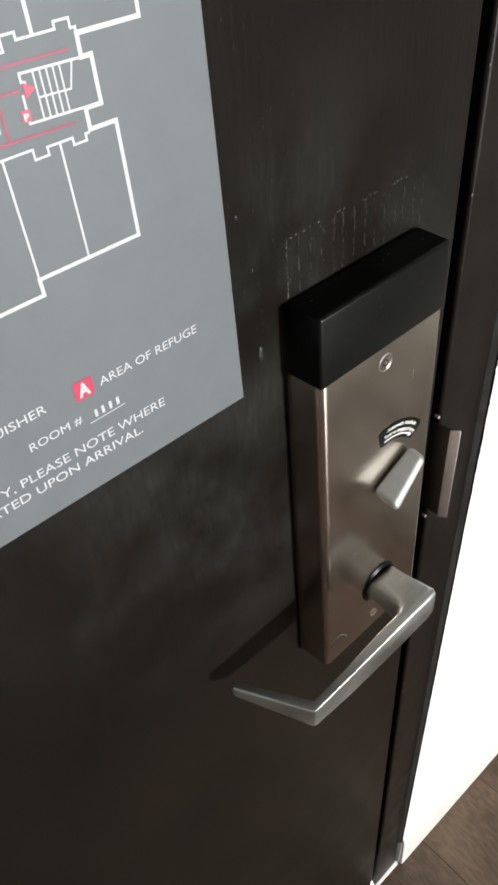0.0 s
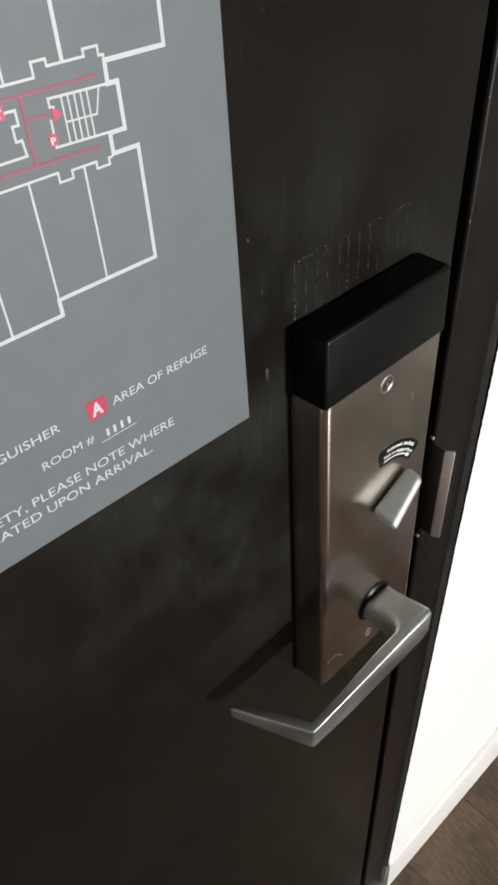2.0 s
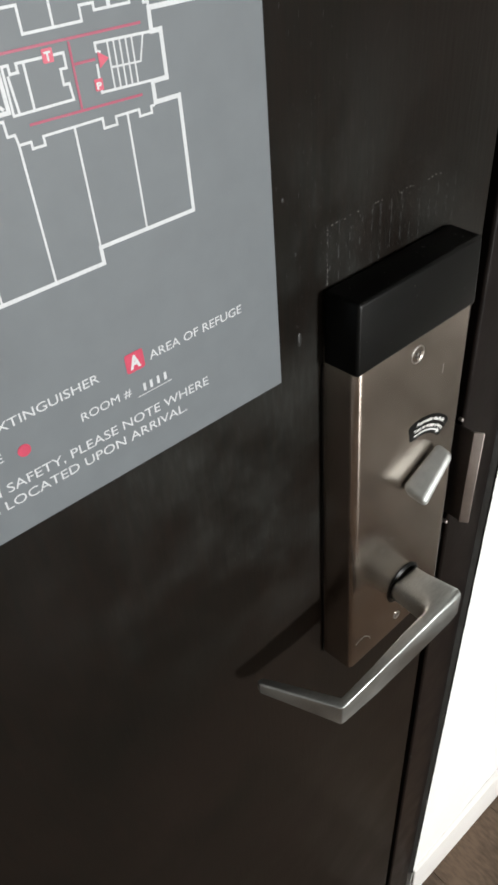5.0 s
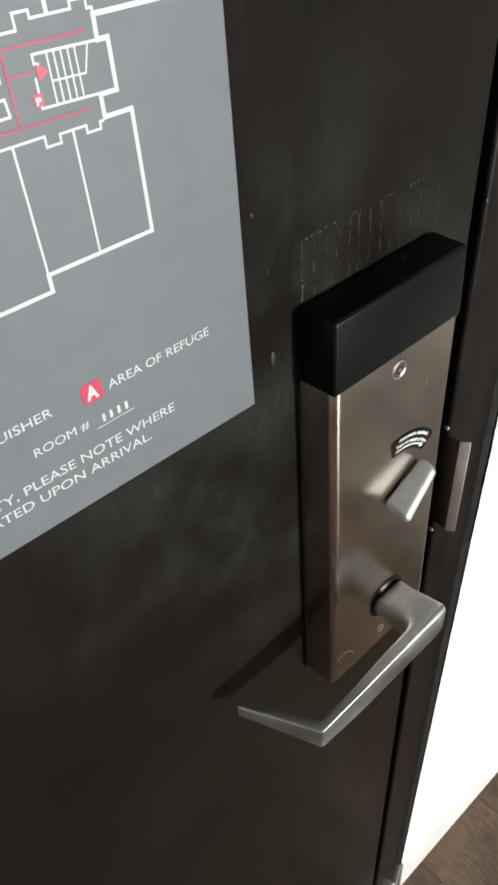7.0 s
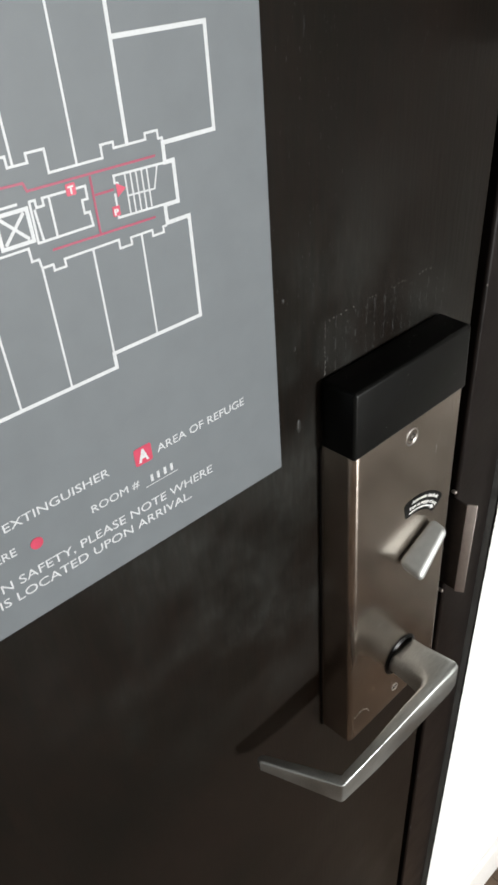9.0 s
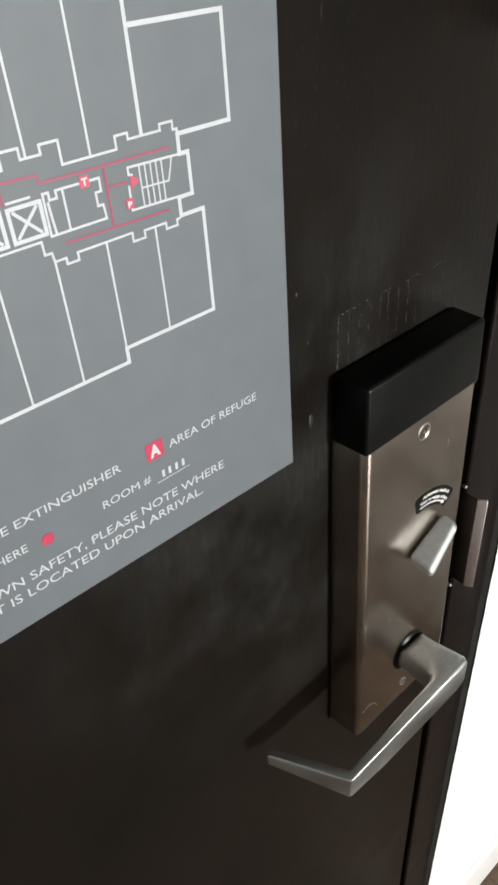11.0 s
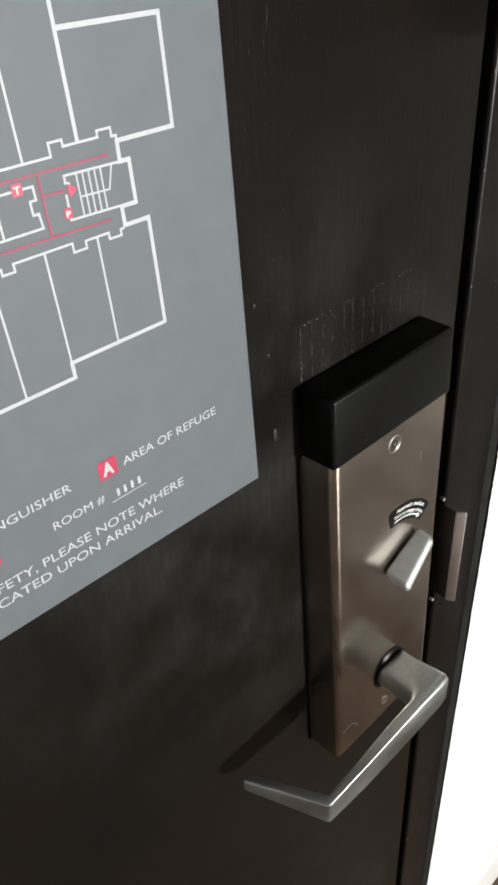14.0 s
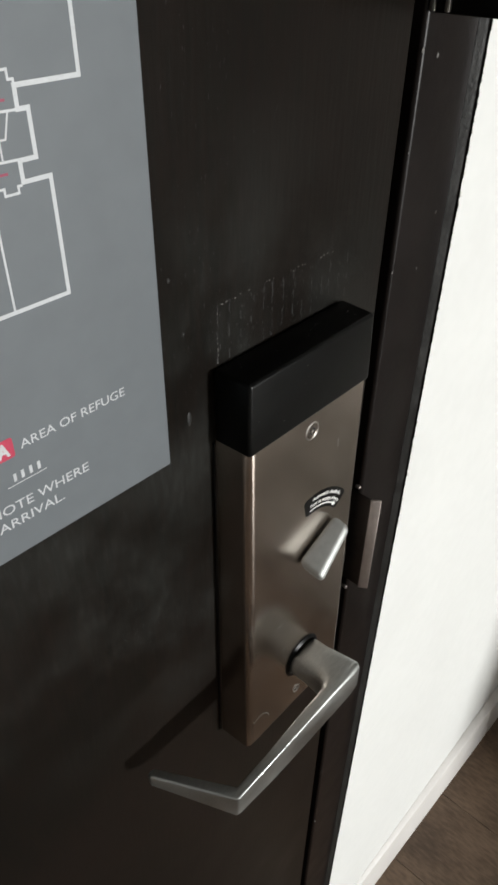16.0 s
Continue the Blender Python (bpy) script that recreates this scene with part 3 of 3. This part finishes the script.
def screw(x, z, r):
    """A countersunk head with a pinned star socket, its shade painted as dark discs, in a rounded bright rim."""
    y = depth(z)
    head = put("screw", drum((x, z), r * 0.86, y + 1, y - 0.12, 32, 0.1), STEEL, lock, "countersunk steel screw")
    put("screw_rim", ring((x, z), r * 0.84, r * 1.04, y + 0.5, y - 0.42), BRIGHT, head)
    for k in range(6):
        a = k * math.tau / 6 + 0.3
        put("socket_notch", drum((x + r * 0.36 * math.cos(a), z + r * 0.36 * math.sin(a)), r * 0.13, y, y - 0.16, 8), GAP, head)
    put("socket_pin", drum((x, z), r * 0.14, y, y - 0.3, 10), BRIGHT, head)


screw(40.0, 969.8, 4.3)
screw(40.2, 788.2, 2.6)

random.seed(21)
bm = bmesh.new()
for k in range(22):
    on_top = random.random() < 0.6
    x = random.uniform(3, 77)
    c = Vector((x, random.uniform(-15, -1), 1010.2)) if on_top else Vector((x, -D1 - 0.62 + 0.2 * random.random(), random.uniform(980, 1006)))
    size = random.choice((0.12, 0.16, 0.22))
    bmesh.ops.create_icosphere(bm, subdivisions=1, radius=size * U, matrix=Matrix.Translation(c * U))
put("dust", bm, SCUFF, lock, "specks of pale dust")
for x, z, w, h in ((22, 858, 2.4, 0.6), (30, 862, 1.0, 0.5), (60, 950, 0.3, 5), (27, 835, 0.3, 2.5)):
    bm = bmesh.new()
    vs = [bm.verts.new(Vector((px, depth(pz) - 0.05, pz)) * U) for px, pz in ((x, z), (x + w, z + 0.2), (x + w, z + h), (x, z + h - 0.1))]
    bm.faces.new(vs)
    put("scratch", bm, BRIGHT, lock)

put("scratch", stroke([(4, 795.2), (8, 796.6), (11.5, 796.2), (15, 793), (17, 788.5), (17.6, 785)], 0.45, -20.55, 0.12), BRIGHT, lock, "pale bent rub mark")

# privacy sticker: an arc with two lines of words and an arrow
CX, CZ = 43.6, 898.6


def on_arc(r, a, y):
    return Vector((CX + r * math.cos(a), y, CZ + r * math.sin(a))) * U


def tilt_y(z):
    return depth(z) - 0.12


bm = bmesh.new()
rows = []
for k in range(31):
    a = radians(101 - 65 * k / 30)
    cut = min(1.0, k / 1.5, (30 - k) / 1.5)
    r0, r1 = 22.4 + (1 - cut) * 1.2, 32.8 - (1 - cut) * 1.2
    rows.append([bm.verts.new(on_arc(r, a, tilt_y(CZ + r * math.sin(a)) + dy)) for r, dy in ((r0, 0.1), (r0, 0), (r1, 0), (r1, 0.1))])
for p, n in zip(rows, rows[1:]):
    for i in range(4):
        j = (i + 1) % 4
        bm.faces.new((p[i], n[i], n[j], p[j]))
bm.faces.new(rows[0])
bm.faces.new(rows[-1][::-1])
sticker = put("sticker", bm, PLASTIC, lock, "black arched sticker with white words and an arrow")


def arched(text, r, a0, a1, cap):
    bm = letters(text, 0.026)
    xs = [v.co.x for v in bm.verts]
    lo, hi = min(xs), max(xs)
    for v in bm.verts:
        a = radians(a0 + (a1 - a0) * (v.co.x - lo) / (hi - lo))
        rr = r + v.co.y / 0.70 * cap
        v.co = on_arc(rr, a, tilt_y(CZ + rr * math.sin(a)) - (0.1 if v.co.z > 0 else 0.02))
    put("lettering", bm, INK, sticker)


arched("Automatic deadbolt.", 29.4, 90, 43, 1.9)
arched("Turn to engage privacy", 26.2, 94, 39, 1.8)
bm = bmesh.new()
rows = []
for k in range(21):
    a = radians(94 - 46 * k / 20)
    rows.append([bm.verts.new(on_arc(r, a, tilt_y(CZ + r * math.sin(a)) - 0.08)) for r in (24.1, 24.9)])
for p, n in zip(rows, rows[1:]):
    bm.faces.new((p[0], n[0], n[1], p[1]))
tip = [bm.verts.new(on_arc(r, radians(a), tilt_y(CZ + r * math.sin(radians(a))) - 0.08)) for r, a in ((22.9, 48.2), (26.0, 48.2), (24.5, 41))]
bm.faces.new(tip)
put("arrow", bm, INK, sticker)

# thumb turn: a slanting fin on a round hub
put("turn_hub", drum((50.2, 897.9), 3.6, depth(900) + 1, depth(900) - 0.7, 40, 0.3), STEEL, lock)
along, across = Vector((0.912, 0.41)), Vector((0.41, -0.912))
mid = Vector((47.8, 902.8))


def fin(s, t, y):
    p = mid + along * s + across * t
    return (p.x, y, p.y)


put("thumb_turn", hexa([fin(-14.8, -1.0, -19.8), fin(14.8, -1.0, -19.8), fin(14.8, 7.4, -19.8), fin(-14.6, 8.6, -19.8)],
                       [fin(-15.4, 3.4, -33.2), fin(14.6, 2.8, -28.6), fin(14.4, 8.4, -27.8), fin(-15.0, 11.0, -32.2)], 2.9, 8), KNOB, lock, "satin nickel thumb turn")

# lever: a round neck, a flat arm and a return towards the door
put("lever_ring", ring((43.2, 815.8), 10.6, 13.4, -19.0, -21.6), RUBBER, lock, "black rubber ring")
outline = [(32.8, -19.5, 9.6, 10.6, 815.6), (32.8, -30, 9.4, 10.7, 815.6), (32.8, -39, 7.6, 11.0, 815.6), (32.2, -42.4, 5, 11.1, 815.5), (29.4, -44.6, 2.6, 10.8, 815.3), (12, -45.4, 0.6, 10.2, 814.8),
           (-14, -46.4, 0.6, 9.5, 814.2), (-37.2, -46.8, 0.6, 7.9, 815.2), (-57.0, -12.6, 1.2, 4.2, 819.8), (-59.2, -11.2, 1.0, 2.6, 820.0), (-60.8, -12.2, 1.0, 3.0, 819.9), (-61.2, -14.4, 1.2, 4.2, 819.7), (-41.6, -50.2, 0.9, 7.8, 815.2), (-40.0, -51.1, 0.9, 7.8, 815.2),
           (-14, -51.2, 0.6, 9.6, 814.1), (12, -51.4, 0.7, 10.3, 814.8), (32, -51.7, 1.8, 11.0, 815.4), (47, -52.0, 3.4, 11.3, 815.6), (53.2, -51.4, 4.2, 11.4, 815.6), (55.4, -48.6, 5.5, 11.4, 815.6), (54.8, -30, 9.6, 10.8, 815.6), (54.4, -19.5, 9.6, 10.6, 815.6)]
bm = bmesh.new()
n = len(outline)
inward = []
for i in range(n):
    a, p, b = (Vector(outline[k % n][:2]) for k in (i - 1, i, i + 1))
    d1, d2 = (p - a).normalized(), (b - p).normalized()
    m = (Vector((d1.y, -d1.x)) + Vector((d2.y, -d2.x))).normalized()
    inward.append(-m / max(0.55, m.dot(Vector((d1.y, -d1.x)))))
area = sum(outline[k][0] * outline[(k + 1) % n][1] - outline[(k + 1) % n][0] * outline[k][1] for k in range(n))
turn = 1 if area > 0 else -1
loops = []
STEPS = 5
for side in (1, -1):
    for k in range(STEPS + 1) if side > 0 else range(STEPS, -1, -1):
        ang = math.pi / 2 * (1 - k / STEPS)
        loops.append([bm.verts.new(Vector((x + inward[i].x * turn * rr * (1 - math.cos(ang)), y + inward[i].y * turn * rr * (1 - math.cos(ang)), z + side * (h - rr * (1 - math.sin(ang))))) * U) for i, (x, y, rr, h, z) in enumerate(outline)])
for p, q in zip(loops, loops[1:]):
    for i in range(n):
        j = (i + 1) % n
        bm.faces.new((p[i], q[i], q[j], p[j]))
bm.faces.new(loops[0])
bm.faces.new(loops[-1][::-1])
put("lever", bm, NICKEL, lock, "satin nickel lever handle, bent back at its end")

# ---------------------------------------------------------------- strike lip on the frame
strike = empty("strike_plate", (115 * U, 0, 800 * U), "curved bronze steel strike lip on the door frame", "strike plate")
put("lip", hexa([(114.2, -9.2, 802.5), (117.6, -14.6, 802.5), (118.8, -13.4, 802.5), (115.8, -8.8, 802.5)],
                [(114.2, -9.2, 876.2), (117.6, -14.6, 876.2), (118.8, -13.4, 876.2), (115.8, -8.8, 876.2)], 0.55, 3), LIP, strike)
# the lip's deeper part, its shade painted as a darker steel
put("lip_root", hexa([(114.9, 5, 803.4), (114.9, -9.4, 803.4), (116.3, -9.4, 803.4), (116.3, 5, 803.4)],
                     [(114.9, 5, 875.4), (114.9, -9.4, 875.4), (116.3, -9.4, 875.4), (116.3, 5, 875.4)], 0.2, 2), ROOT, strike, "steel root of the lip, shade put into its dark colour")
for z in (795, 880):
    put("rivet", drum((115.5, z), 1.1, 2, -0.7, 14, 0.3), LIP, strike)

# ---------------------------------------------------------------- door guard high on the frame
guard = empty("door_guard", (130 * U, 0, 1113 * U), "black metal swing-bar door guard fixed to the frame", "door guard")
put("guard_body", box((118.5, -34, 1113.2), (160, -0.6, 1165), 1.2, 3, U), PLASTIC, guard)
put("hinge_pin", box((116.5, -3.2, 1113.8), (118.2, -0.8, 1165), 0.5, 2, U), BRIGHT, guard)
put("hinge_pin", box((116.3, -9.5, 1114.0), (118.3, -7.2, 1165), 0.6, 2, U), BRIGHT, guard)

# ---------------------------------------------------------------- floor boards
random.seed(7)
bx = HALL_L
while bx < ROOM_R:
    right = min(bx + 0.148, ROOM_R)
    if bx < HALL_R < right:
        right = HALL_R
    yy = 0.11 if bx < HALL_R else HALL_END
    while yy > ROOM_END:
        y1 = max(yy - random.choice((0.62, 0.74, 0.9, 1.05, 1.2)), ROOM_END)
        put("floor_board", box((bx + 0.0001, y1 + 0.0001, -0.012), (right - 0.0001, yy - 0.0001, 0.0), 0.0004, 1), WOODS, floor)
        yy = y1
    bx = right + 0.0003
